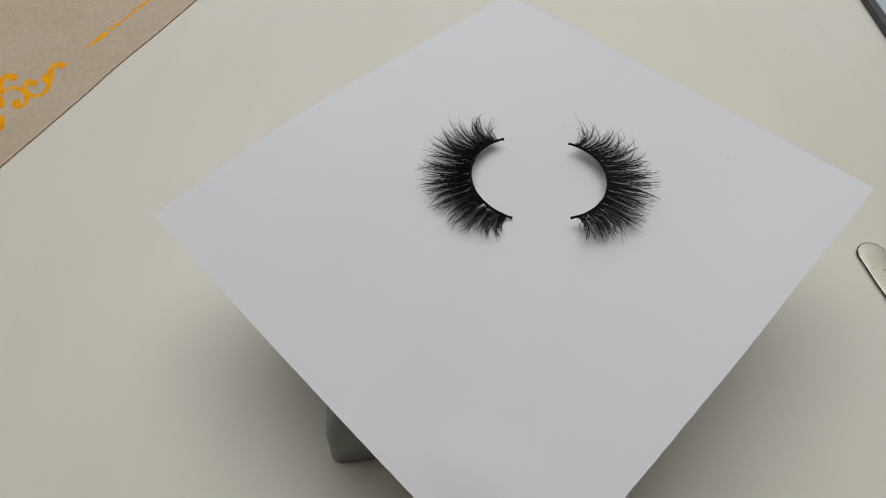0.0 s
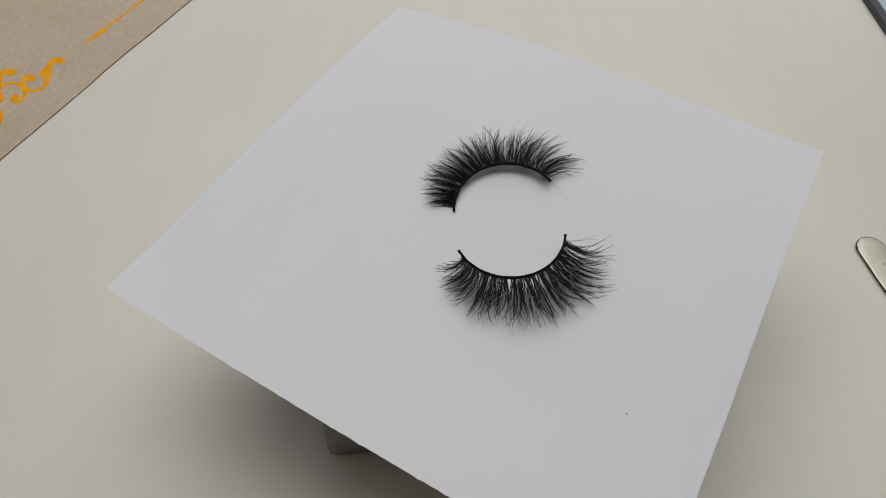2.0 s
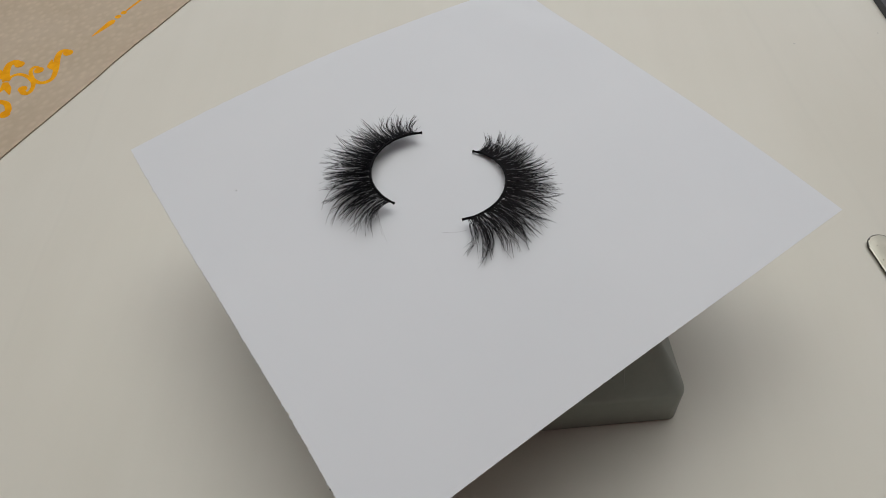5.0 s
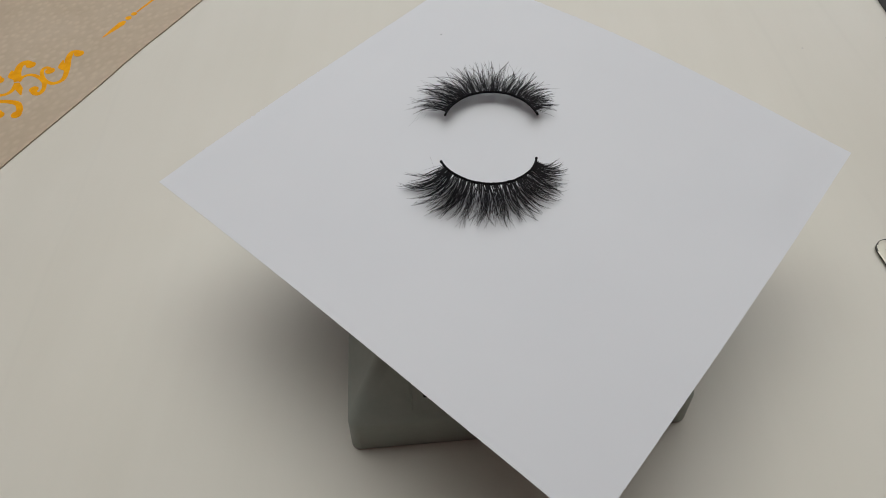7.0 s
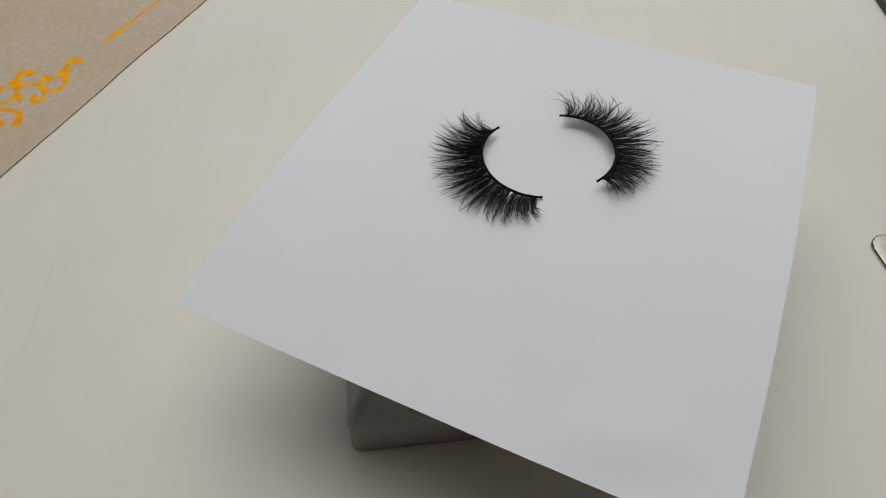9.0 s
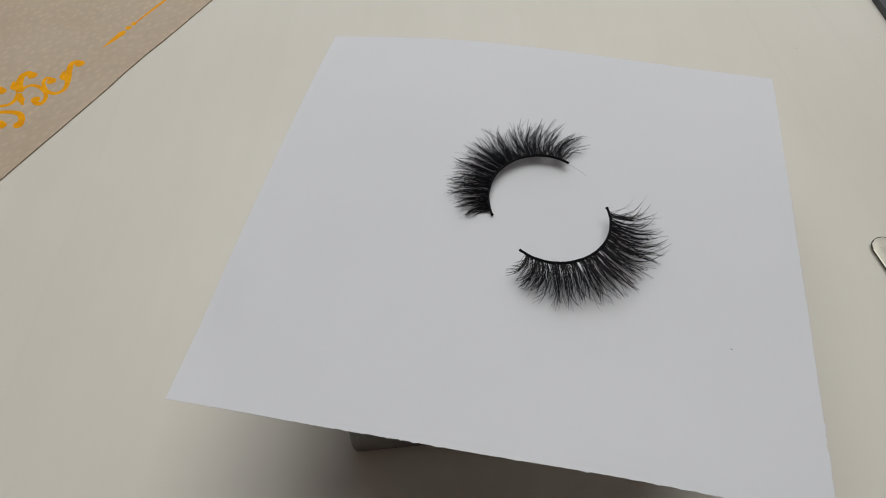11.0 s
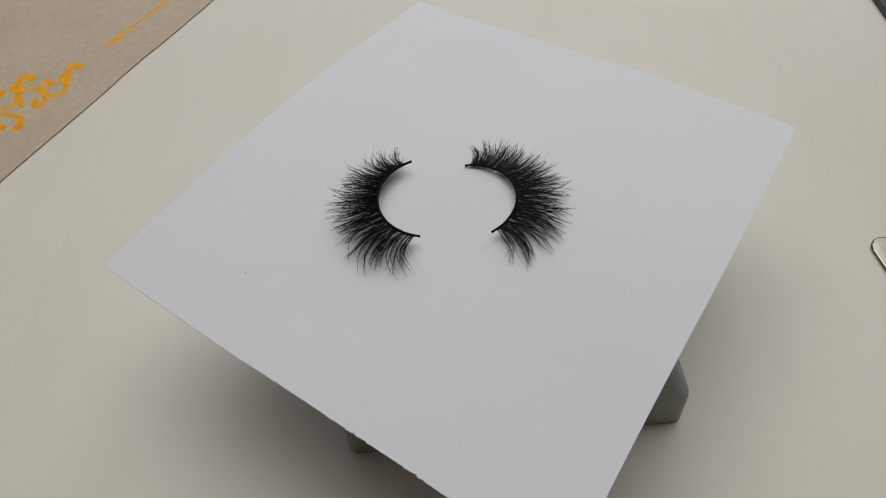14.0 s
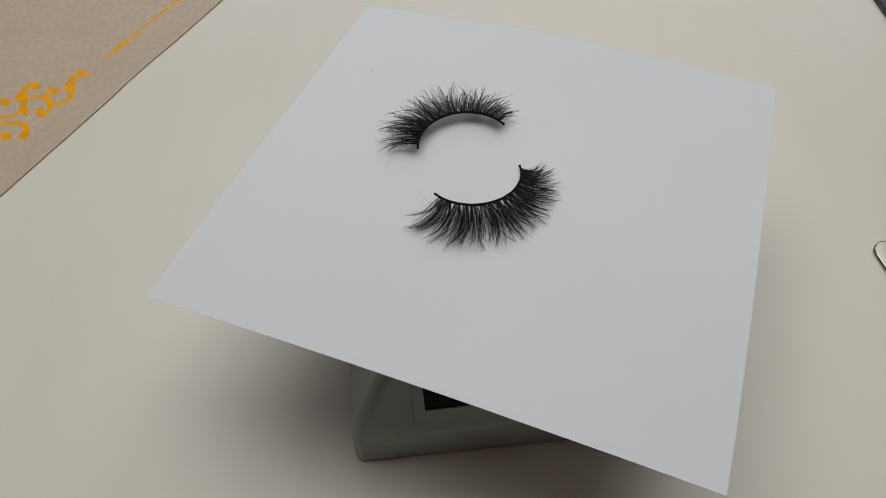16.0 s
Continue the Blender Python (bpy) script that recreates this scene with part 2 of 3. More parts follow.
def turntable():
    base = tagged(new("turntable"), "grey plastic solar turntable with sloped sides, standing on the desk", "turntable")
    base.matrix_basis = pose(0, 0, 0, 0, 0, PSI)
    rings = []
    for half, z, r in ((HALF + 0.0006, 0.0, 0.0028), (HALF + 0.0011, 0.0008, 0.0032), (HALF + 0.0002, WALL_H - 0.0026, 0.0034), (HALF, WALL_H - 0.0014, 0.0036), (HALF - 0.0005, WALL_H - 0.0002, 0.0040),
                       (HALF - 0.0013, WALL_H + 0.0010, 0.0044), (TOP_HALF + 0.001, TOP_H - 0.0012, 0.0044), (TOP_HALF, TOP_H - 0.0003, 0.0036), (TOP_HALF - 0.001, TOP_H, 0.003)):
        rings.append([(x, y, z) for x, y in rounded_square(half, r)])
    n = len(rings[0])
    verts = [v for r in rings for v in r]
    faces = [tuple(range(n))[::-1]]
    for i in range(len(rings) - 1):
        for k in range(n):
            faces.append((i * n + k, i * n + (k + 1) % n, (i + 1) * n + (k + 1) % n, (i + 1) * n + k))
    faces.append(tuple((len(rings) - 1) * n + k for k in range(n)))
    body = mesh_of("body", verts, faces, PLASTIC)
    for p in body.polygons:                     # only the rounded corners are shaded smooth
        p.use_smooth = p.area < 0.0002 and len(p.vertices) == 4
    part("body", body, base)
    # a framed solar cell on the sloped front; local x along the side, local y up the slope
    run, rise = HALF - 0.0013 - TOP_HALF - 0.001, TOP_H - 0.0012 - WALL_H - 0.0010
    slope = math.degrees(math.atan2(rise, run))

    def frame_me():
        bm = bmesh.new()
        w0, w1, h0, h1 = 0.0360, 0.0316, (0.0018, 0.0340), (0.0066, 0.0310)
        outer = [(-w0, h0[0]), (w0, h0[0]), (w0, h0[1]), (-w0, h0[1])]
        inner = [(-w1, h1[0]), (w1, h1[0]), (w1, h1[1]), (-w1, h1[1])]
        lift = 0.0011
        ov = [bm.verts.new((x, y, -0.0005)) for x, y in outer]
        om = [bm.verts.new((x * 0.975, y + (0.0006 if y < 0.02 else -0.0006), lift)) for x, y in outer]
        iv = [bm.verts.new((x, y, lift)) for x, y in inner]
        ib = [bm.verts.new((x, y, 0.0002)) for x, y in inner]
        for a, b in ((ov, om), (om, iv), (iv, ib)):
            for k in range(4):
                bm.faces.new((a[k], a[(k + 1) % 4], b[(k + 1) % 4], b[k]))
        return mesh_bm("panel_frame", bm, PLASTIC)

    def cell_me():
        w, h = 0.0319, (0.0064, 0.0313)
        v = [(-w, h[0], 0.0004), (w, h[0], 0.0004), (w, h[1], 0.0004), (-w, h[1], 0.0004)]
        v += [(x, y, -0.0004) for x, y, _ in v]
        f = [(0, 1, 2, 3), (7, 6, 5, 4), (0, 4, 5, 1), (1, 5, 6, 2), (2, 6, 7, 3), (3, 7, 4, 0)]
        return mesh_of("solar_cell", v, f, SOLAR)
    f = part("panel_frame", frame_me(), base)
    f.matrix_basis = pose(0, -(HALF - 0.0013), WALL_H + 0.0010, slope, 0, 0)
    part("solar_cell", cell_me(), f, "black glossy solar cell")
    # the platter that turns
    top = PAPER_Z + 0.0001
    prof = ((0.006, TOP_H - 0.001), (0.006, TOP_H + 0.0022), (0.0285, TOP_H + 0.0026), (0.0297, TOP_H + 0.0036), (0.0297, top - 0.0008), (0.0289, top), (0.0001, top))
    seg = 64
    verts, faces = [], []
    for r, z in prof:
        for k in range(seg):
            a = 2 * math.pi * k / seg
            verts.append((r * math.cos(a), r * math.sin(a), z))
    for i in range(len(prof) - 1):
        for k in range(seg):
            faces.append((i * seg + k, i * seg + (k + 1) % seg, (i + 1) * seg + (k + 1) % seg, (i + 1) * seg + k))
    platter = part("platter", mesh_of("platter", verts, faces, PLATTER), base, "round pale grey turning platter")
    return base, platter


# ---- the paper sheet ----
CORNERS = {"a": (0.00671, -0.11480, -0.0039), "b": (-0.10377, -0.00562, -0.0012), "c": (0.01272, 0.11184, -0.0017), "d": (0.12273, 0.00291, -0.0019)}
# bow of each side: outwards and upwards, one hump and two humps
BOW = {"ab": (0.0007, 0.0, 0.0005, -0.0005), "bc": (0.0003, 0.0003, 0.0034, 0.0007), "cd": (0.0, -0.0002, 0.0006, 0.0006), "da": (0.0009, -0.0001, 0.0035, 0.0003)}


def edge_wobble(side, u):
    """How far the cut edge strays, side by side: c-d is torn, d-a a little rough, the others are cut clean."""
    rough = {"ab": 0.00008, "bc": 0.00005, "cd": 0.00048, "da": 0.0003}[side]
    s = {"ab": 11.0, "bc": 23.0, "cd": 37.0, "da": 51.0}[side]
    fade = min(1.0, 12 * u, 12 * (1 - u))
    w = rough * (0.7 * noise.noise((u * 60, s, 0)) + 0.7 * noise.noise((u * 150, s, 4)) + 0.8 * noise.noise((u * 260, s, 9)))
    if side in ("cd", "da"):
        w += 0.4 * rough * noise.noise((u * 430, s, 14))
        w *= 0.75 + 0.9 * noise.noise((u * 11, s, 21))
    w += {"ab": 0.0001, "bc": 0.0001, "cd": 0.0003, "da": 0.0003}[side] * noise.noise((u * 5, s, 2))
    return w * fade


def side_at(side, u, torn=True):
    p, q = Vector(CORNERS[side[0]]), Vector(CORNERS[side[1]])
    way = (q - p).to_2d().normalized()
    o1, o2, z1, z2 = BOW[side]
    h1, h2 = math.sin(math.pi * u), math.sin(2 * math.pi * u)
    out = o1 * h1 + o2 * h2 - (edge_wobble(side, u) if torn else 0.0)
    return p.lerp(q, u) + Vector((-way.y * out, way.x * out, z1 * h1 + z2 * h2))


def ripple(x, y):
    """A shallow wave in the sheet near corner a, where it was bent."""
    s = (y + 0.091 + 0.35 * (x + 0.006)) / 0.0075
    return 0.0008 * s * np.exp(-0.5 * s * s - ((x + 0.006) / 0.014) ** 2)


def sheet_at(u, v):
    """The bent sheet: u from a to d, v from a to b."""
    a, b, c, d = (Vector(CORNERS[k]) for k in "abcd")
    rule_v = side_at("da", 1 - u).lerp(side_at("bc", u), v)
    rule_u = side_at("ab", v).lerp(side_at("cd", 1 - v), u)
    p = rule_v + rule_u - a.lerp(d, u).lerp(b.lerp(c, u), v)
    mid = (4 * u * (1 - u)) * (4 * v * (1 - v))
    p.z += -0.0008 * mid + 0.0002 * noise.noise((p.x * 25, p.y * 25, 3.0)) * mid
    p.z += ripple(p.x, p.y)
    return p


def paper_height(x, y):
    a, b, d = (Vector(CORNERS[k]).to_2d() for k in "abd")
    m = Matrix(((d - a), (b - a))).transposed().inverted()
    u, v = m @ (Vector((x, y)) - a)
    return sheet_at(min(1, max(0, u)), min(1, max(0, v))).z


def paper():
    nu, nv = 300, 520
    a, b, c, d = (Vector(CORNERS[k]).to_2d() for k in "abcd")
    verts, faces = [], []
    thick = 0.00014
    # fine only along the rough sides, coarse in the middle
    us = [i / nu for i in range(0, nu + 1)]
    vs = [j / nv for j in range(0, nv + 1)]
    side_d = [side_at("da", 1 - u, False) for u in us]
    side_b = [side_at("bc", u, False) for u in us]
    side_a = [side_at("ab", v, False) for v in vs]
    side_c = [side_at("cd", 1 - v, False) for v in vs]
    pa, pb, pc, pd = (np.array(CORNERS[k]) for k in "abcd")
    U, V = np.meshgrid(np.array(us), np.array(vs))
    U, V = U[..., None], V[..., None]
    sd, sb = np.array([tuple(q) for q in side_d])[None], np.array([tuple(q) for q in side_b])[None]
    sa, sc = np.array([tuple(q) for q in side_a])[:, None], np.array([tuple(q) for q in side_c])[:, None]
    P = sd * (1 - V) + sb * V + sa * (1 - U) + sc * U - (pa * (1 - U) * (1 - V) + pd * U * (1 - V) + pb * (1 - U) * V + pc * U * V)
    hump = (16 * U * (1 - U) * V * (1 - V))[..., 0]
    P[..., 2] += ripple(P[..., 0], P[..., 1]) - 0.0008 * hump
    # the torn and cut rims, only in the outermost millimetres
    for name, wob, near, axis in (("da", [edge_wobble("da", 1 - u) for u in us], V[..., 0], 0), ("bc", [edge_wobble("bc", u) for u in us], 1 - V[..., 0], 0),
                                  ("ab", [edge_wobble("ab", v) for v in vs], U[..., 0], 1), ("cd", [edge_wobble("cd", 1 - v) for v in vs], 1 - U[..., 0], 1)):
        p, q = (Vector(CORNERS[k]).to_2d() for k in name)
        way = (q - p).normalized()
        w = np.array(wob)[None, :] if axis == 0 else np.array(wob)[:, None]
        w = w * np.clip(1 - near / 0.02, 0, 1) ** 2
        P[..., 0] += way.y * w
        P[..., 1] -= way.x * w
    mu = nu + 1
    flat = P.reshape(-1, 3)
    verts = [tuple(q) for q in flat.tolist()] + [(x, y, z - thick) for x, y, z in flat.tolist()]
    off = len(flat)
    for j in range(nv):
        for i in range(nu):
            q = (j * mu + i, j * mu + i + 1, (j + 1) * mu + i + 1, (j + 1) * mu + i)
            faces.append(q)
            faces.append(tuple(off + k for k in q[::-1]))
    ring = [i for i in range(mu)] + [j * mu + nu for j in range(1, nv + 1)] + [nv * mu + i for i in range(nu - 1, -1, -1)] + [j * mu for j in range(nv - 1, 0, -1)]
    for k in range(len(ring)):
        p, q = ring[k], ring[(k + 1) % len(ring)]
        base = len(verts)
        verts += [verts[p], verts[p + off], verts[q + off], verts[q]]
        faces.append((base, base + 1, base + 2, base + 3))
    sheet = tagged(new("paper_sheet"), "white square paper sheet with a torn edge, lying on the turntable", "paper")
    part("sheet", mesh_of("sheet", verts, faces, PAPER, True), sheet)
    sheet.matrix_basis = pose(0, 0, PAPER_Z)
    # a tiny dark fleck on the sheet
    bm = bmesh.new()
    bmesh.ops.create_icosphere(bm, subdivisions=1, radius=0.0003)
    for v in bm.verts:
        v.co = (0.0802 + v.co.x * 0.5, 0.0155 + v.co.y, paper_height(0.0802, 0.0155) + 0.0001 + v.co.z * 0.4)
    part("fleck", mesh_bm("fleck", bm, SPECK), sheet, "tiny dark fleck")
    # grey fibres of the torn edge
    rnd = random.Random(5)
    verts, faces = [], []
    for side, count in (("cd", 620), ("da", 20)):
        p, q = (Vector(CORNERS[k]).to_2d() for k in side)
        way = (q - p).normalized()
        out = Vector((-way.y, way.x))
        for _ in range(count):
            u = 0.98 - (0.62 if side == "cd" else 0.96) * rnd.random()
            root = side_at(side, u)
            ln = rnd.uniform(0.00020, 0.00060) * (1.0 if side == "cd" else 0.7)
            ang = rnd.gauss(0, 0.7)
            step = out * (math.cos(ang) * ln) + way * (math.sin(ang) * ln)
            q0 = np.array((root.x - 0.4 * step.x, root.y - 0.4 * step.y, root.z - rnd.uniform(0.00003, 0.00008)))
            q1 = q0 + np.array((step.x, step.y, -rnd.uniform(0.0, 0.5) * ln))
            tube(verts, faces, [q0, 0.5 * (q0 + q1), q1], [0.00004, rnd.uniform(0.00003, 0.00006), 0.000015], 4)
    tagged(part("torn_fibre", mesh_of("torn_fibre", verts, faces, FRAY), sheet, "grey torn paper fibres"), kind="stuff")
    # a dark nick on the torn edge
    for u, s in ((0.115, 0.00042),):
        p = c.lerp(d, u)
        bm = bmesh.new()
        bmesh.ops.create_icosphere(bm, subdivisions=1, radius=s)
        for v in bm.verts:
            v.co = (p.x + v.co.x, p.y + v.co.y * 0.5, paper_height(p.x, p.y) - 0.0003 + v.co.z * 0.3)
        part("nick", mesh_bm("nick", bm, SPECK), sheet, "small dark nick on the torn edge")
    return sheet


# ---- false eyelashes ----
def eyelash(side, rest, za, zb, zm, u_first, u_last, fan, fan_in, size, rise, strays, seed, label, notches=(), sparse=False, fibre=False):
    """A lash strip: x outwards (times side), y from the inner end b to the outer end a, z up from the paper."""
    rnd = random.Random(seed)
    lash = tagged(new("false_eyelash"), label, "false eyelash", "pair of false eyelashes")
    half, sag = 0.0150, 0.0106
    radius = (half * half + sag * sag) / (2 * sag)
    top = math.asin(min(1.0, half / radius))

    def band_at(u):
        a = (2 * u - 1) * top
        z = zb * (1 - u) ** 2 + 2 * (2 * zm - 0.5 * (za + zb)) * u * (1 - u) + za * u * u
        return np.array((radius * math.cos(a) - radius + sag, radius * math.sin(a), z)), np.array((math.cos(a), math.sin(a), 0.0))

    def flip(q):
        return np.array((q[0] * side, q[1], q[2]))

    def ground(x, y):
        w = rest @ Vector((x * side, y, 0.0))
        return paper_height(w.x, w.y)
    # band with little tails past the hairs
    pts = []
    for k in range(61):
        u = -0.03 + 1.06 * k / 60
        q, _ = band_at(u)
        pts.append(flip(q + np.array((rnd.gauss(0, 0.00004), rnd.gauss(0, 0.00004), rnd.gauss(0, 0.00003)))))
    radii = [0.00043 * (0.75 + 0.25 * min(1, k / 5, (60 - k) / 5)) * rnd.uniform(0.9, 1.1) for k in range(61)]
    radii[0] = radii[-1] = 0.00050
    for p in pts:
        p[2] = max(p[2], ground(p[0] * side, p[1]) + 0.0005)
    verts, faces = [], []
    tube(verts, faces, pts, radii, 7)
    part("band", mesh_of("band", verts, faces, BANDM, True), lash, "thin black cotton band")

    def length(u):
        pts_u = (0.0, 0.12, 0.3, 0.5, 0.72, 0.9, 1.0)
        return float(np.interp(u, pts_u, (0.0078, 0.0118, 0.0149, 0.0163, 0.0170, 0.0164, 0.0140)))

    bundles = 15
    pitch = (u_last - u_first) / bundles
    for i in range(bundles):
        mid = u_first + pitch * (i + 0.5)
        uc = mid + pitch * rnd.gauss(0, 0.06)
        thin = 0.6 if sparse and i >= bundles - 2 else 1.0
        verts, faces = [], []
        strands = []                            # place of the tip, length, lean, hairs, thickness
        for k in range(round(7 * thin)):        # long strands side by side
            strands.append((mid + pitch * (-0.5 + (k + 0.5) / round(7 * thin) + rnd.gauss(0, 0.05)), rnd.uniform(0.82, 1.06), rnd.gauss(0, 0.075), 4, 1.0))
        for k in range(round(5 * thin)):        # middle ones between them
            strands.append((mid + pitch * rnd.uniform(-0.6, 0.6), rnd.uniform(0.60, 0.86), rnd.gauss(0, 0.13), 3, 1.0))
        for k in range(2):                      # short ones near the band
            strands.append((mid + pitch * rnd.uniform(-0.5, 0.5), rnd.uniform(0.40, 0.58), rnd.gauss(0, 0.16), 2, 0.95))
        for k in range(5):                      # fine single hairs
            strands.append((mid + pitch * rnd.uniform(-0.6, 0.6), rnd.uniform(0.72, 1.03), rnd.gauss(0, 0.12), 1, 0.7))
        for us, ls, lean, count, stout in strands:
            us = min(1.03, max(-0.03, us))
            for at, way in notches:             # neighbouring strands part here
                lean += way * math.copysign(math.exp(-((us - at) / 0.05) ** 2), us - at)
            qs, ns = band_at(us)
            full = length(min(1, max(0, us))) * ls * size
            t_ang = math.atan2(ns[1], ns[0]) + lean + (fan if us > 0.5 else fan_in) * (2 * us - 1) ** 3
            aim = np.array((qs[0], qs[1], 0.0)) + np.array((math.cos(t_ang), math.sin(t_ang), 0.0)) * full
            lift = rnd.uniform(*rise)
            curl = rnd.gauss(0, 0.05) + 0.17 * (2 * us - 1)
            hook = rnd.gauss(0, 0.40)
            swing, beat = rnd.gauss(0, 0.018), rnd.uniform(0, 6.28)
            anchor = uc + 0.70 * (us - mid) + pitch * rnd.gauss(0, 0.07)
            for k in range(count):
                ur = min(1.0, max(0.0, anchor + rnd.gauss(0, 0.07) * pitch))
                q, nrm = band_at(ur)
                frac = 1.0 - 0.26 * rnd.random() ** 1.5 if count > 1 else 1.0
                tip = aim + np.array((rnd.gauss(0, 0.00011), rnd.gauss(0, 0.00011), 0.0))
                ztip = ground(tip[0], tip[1]) + lift + rnd.uniform(-0.0002, 0.0002)
                out = tip - np.array((q[0], q[1], 0.0))
                reach = np.linalg.norm(out)
                perp = np.array((-out[1], out[0], 0.0))
                bow, wave, phase = curl + rnd.gauss(0, 0.012), rnd.gauss(0, 0.05), rnd.uniform(0, 6.28)
                stray = rnd.gauss(0, 0.12)
                path = []
                steps = 11
                for st in range(steps + 1):
                    t = st / steps * frac
                    base = np.array((q[0], q[1], 0.0)) + out * t
                    # leaves the band squarely, then leans to its strand
                    base += (nrm * reach * t - out * t) * (1 - t) ** 1.5 * 0.6
                    base += perp * (-bow * math.sin(math.pi * t) + wave * math.sin(phase + 9.0 * t) * t * (1 - t))
                    base += perp * (swing * math.sin(beat + 8.0 * t) * t + (hook + stray) * max(0.0, t - 0.55) ** 2)
                    z = q[2] * (1 - t ** 1.2) + ztip * t ** 1.2 - 0.0006 * math.sin(math.pi * t)
                    if t < 0.3:
                        z += (0.3 - t) * 0.0009 * ((k % 5) - 2)
                    path.append(flip(np.array((base[0], base[1], max(ground(base[0], base[1]) + 0.0001, z)))))
                r0 = rnd.uniform(0.000062, 0.000094) * stout
                radii = [r0 * (1 - 0.62 * (st / steps) ** 1.9) for st in range(steps + 1)]
                tube(verts, faces, path, radii, 3)
        part("hair_tuft", mesh_of("hair_tuft", verts, faces, HAIR), lash)
    # stray hairs at the outer end
    for k in range(strays):
        q, nrm = band_at(0.985 - 0.02 * k)
        verts, faces = [], []
        ang = math.atan2(nrm[1], nrm[0]) + 0.35 + 0.22 * k
        end = q + np.array((math.cos(ang), math.sin(ang), 0)) * (0.008 + 0.003 * k)
        mid = q * 0.5 + end * 0.5 + np.array((0.0018, 0.0006, 0.001))
        end[2] = ground(end[0], end[1]) + 0.0008
        path = [flip(p) for p in smooth_path([q, mid, end], 5)]
        tube(verts, faces, path, [0.00004 * (1 - 0.7 * j / (len(path) - 1)) for j in range(len(path))], 3)
        part("stray_hair", mesh_of("stray_hair", verts, faces, HAIR), lash, "single loose hair")
    if fibre:                                   # a fine fibre on the paper past the outer end
        path = []
        for q in smooth_path([(0.0004, 0.0168), (-0.0012, 0.0176), (-0.0038, 0.0180), (-0.0066, 0.0184)], 5):
            path.append(flip(np.array((q[0], q[1], ground(q[0], q[1]) + 0.0002))))
        verts, faces = [], []
        tube(verts, faces, path, [0.00002] * len(path), 3)
        part("stray_hair", mesh_of("stray_hair", verts, faces, HAIR), lash, "fine loose fibre")
    return lash


# ---- paper bag with gold scrolls ----
TOP = 0.0008
EDGE = pose(-0.22969, 0.07053, 0, 0, 0, 64.23)


def gift_bag():
    """A flat beige bag; local x along its near edge, y away from the edge."""
    bag = tagged(new("gift_bag"), "flat beige embossed paper bag with printed gold scrolls", "gift bag")
    bag.matrix_basis = EDGE
    x0, x1, depth, n = -0.06, 0.26, 0.20, 80
    line = [(x0 + (x1 - x0) * k / n, 0.00025 * noise.noise((k * 0.35, 2.0, 0)) + 0.0009 * math.exp(-((x0 + (x1 - x0) * k / n - 0.095) / 0.02) ** 2)) for k in range(n + 1)]
    part("panel", mesh_bm("panel", prism_bm(line + [(x1, depth), (x0, depth)], 0.0003, TOP, 0.0002), BAG), bag)
    back = [(x, y + 0.0005) for x, y in line]
    part("back_panel", mesh_bm("back_panel", prism_bm(back + [(x1, depth), (x0, depth)], 0.0, 0.00028), BAG), bag)

    layer = [0.0]

    def ribbon(points, widths, name="gold_scroll"):
        layer[0] += 0.000003
        path = smooth_path([(x * 0.00101, y * 0.00101) for x, y in points], 7)
        n = len(path)
        ws = np.interp(np.linspace(0, 1, n), np.linspace(0, 1, len(widths)), widths) * 0.00125
        verts, faces = [], []
        for i, (q, w) in enumerate(zip(path, ws)):
            d = path[min(i + 1, n - 1)] - path[max(i - 1, 0)]
            d = d / (np.linalg.norm(d) + 1e-12)
            nn = np.array((-d[1], d[0]))
            for s, z in ((-1, TOP - 0.00003), (-0.85, TOP + 0.00004 + layer[0]), (0.85, TOP + 0.00004 + layer[0]), (1, TOP - 0.00003)):
                p = q + nn * s * w / 2
                verts.append((p[0], p[1], z))
        for i in range(n - 1):
            for k in range(3):
                a = i * 4 + k
                faces.append((a, a + 4, a + 5, a + 1))
        part(name, mesh_of(name, verts, faces, GOLD), bag, "gold foil scroll")

    def dot(x, y, r, stretch=1.0):
        bm = bmesh.new()
        lo = [bm.verts.new((x * 0.00101 + r * 0.00110 * math.cos(a) * stretch, y * 0.00101 + r * 0.00110 * math.sin(a), TOP - 0.00003)) for a in (2 * math.pi * k / 20 for k in range(20))]
        hi = [bm.verts.new((v.co.x, v.co.y, TOP + 0.00009)) for v in lo]
        bm.faces.new(hi)
        for k in range(20):
            bm.faces.new((lo[k], lo[(k + 1) % 20], hi[(k + 1) % 20], hi[k]))
        part("gold_bead", mesh_bm("gold_bead", bm, GOLD), bag, "gold foil bead")
    ribbon([(80.4, 28.6), (80.8, 31.6), (78.6, 33.2), (74.0, 30.8), (66.9, 24.6), (60.2, 20.8), (55.7, 23.1), (55.9, 29.2), (59.6, 35.2), (63.1, 36.8), (64.0, 34.5), (62.1, 31.5)], (2.4, 2.4, 2.6, 3.0, 2.6, 2.2, 2.0, 1.8, 1.8, 1.8, 1.6, 1.6))
    ribbon([(49.1, 41.2), (52.9, 41.7), (55.8, 39.5), (56.3, 34.3), (54.3, 28.0), (50.3, 24.2), (46.6, 23.7), (46.3, 26.8), (48.3, 29.2)], (2.6, 1.8, 1.8, 1.8, 2.0, 2.0, 2.2, 2.6, 2.2))
    ribbon([(49.1, 41.2), (53.9, 46.8), (59.3, 50.5), (62.3, 49.2), (61.9, 44.9)], (3.6, 3.4, 3.2, 3.6, 3.0))
    ribbon([(66.6, 25.3), (68.1, 29.4), (72.1, 32.7)], (1.6, 3.6, 0.6), "gold_leaf")
    ribbon([(50.5, 42.6), (51.5, 47.7), (54.2, 51.3)], (2.6, 4.2, 0.6), "gold_leaf")
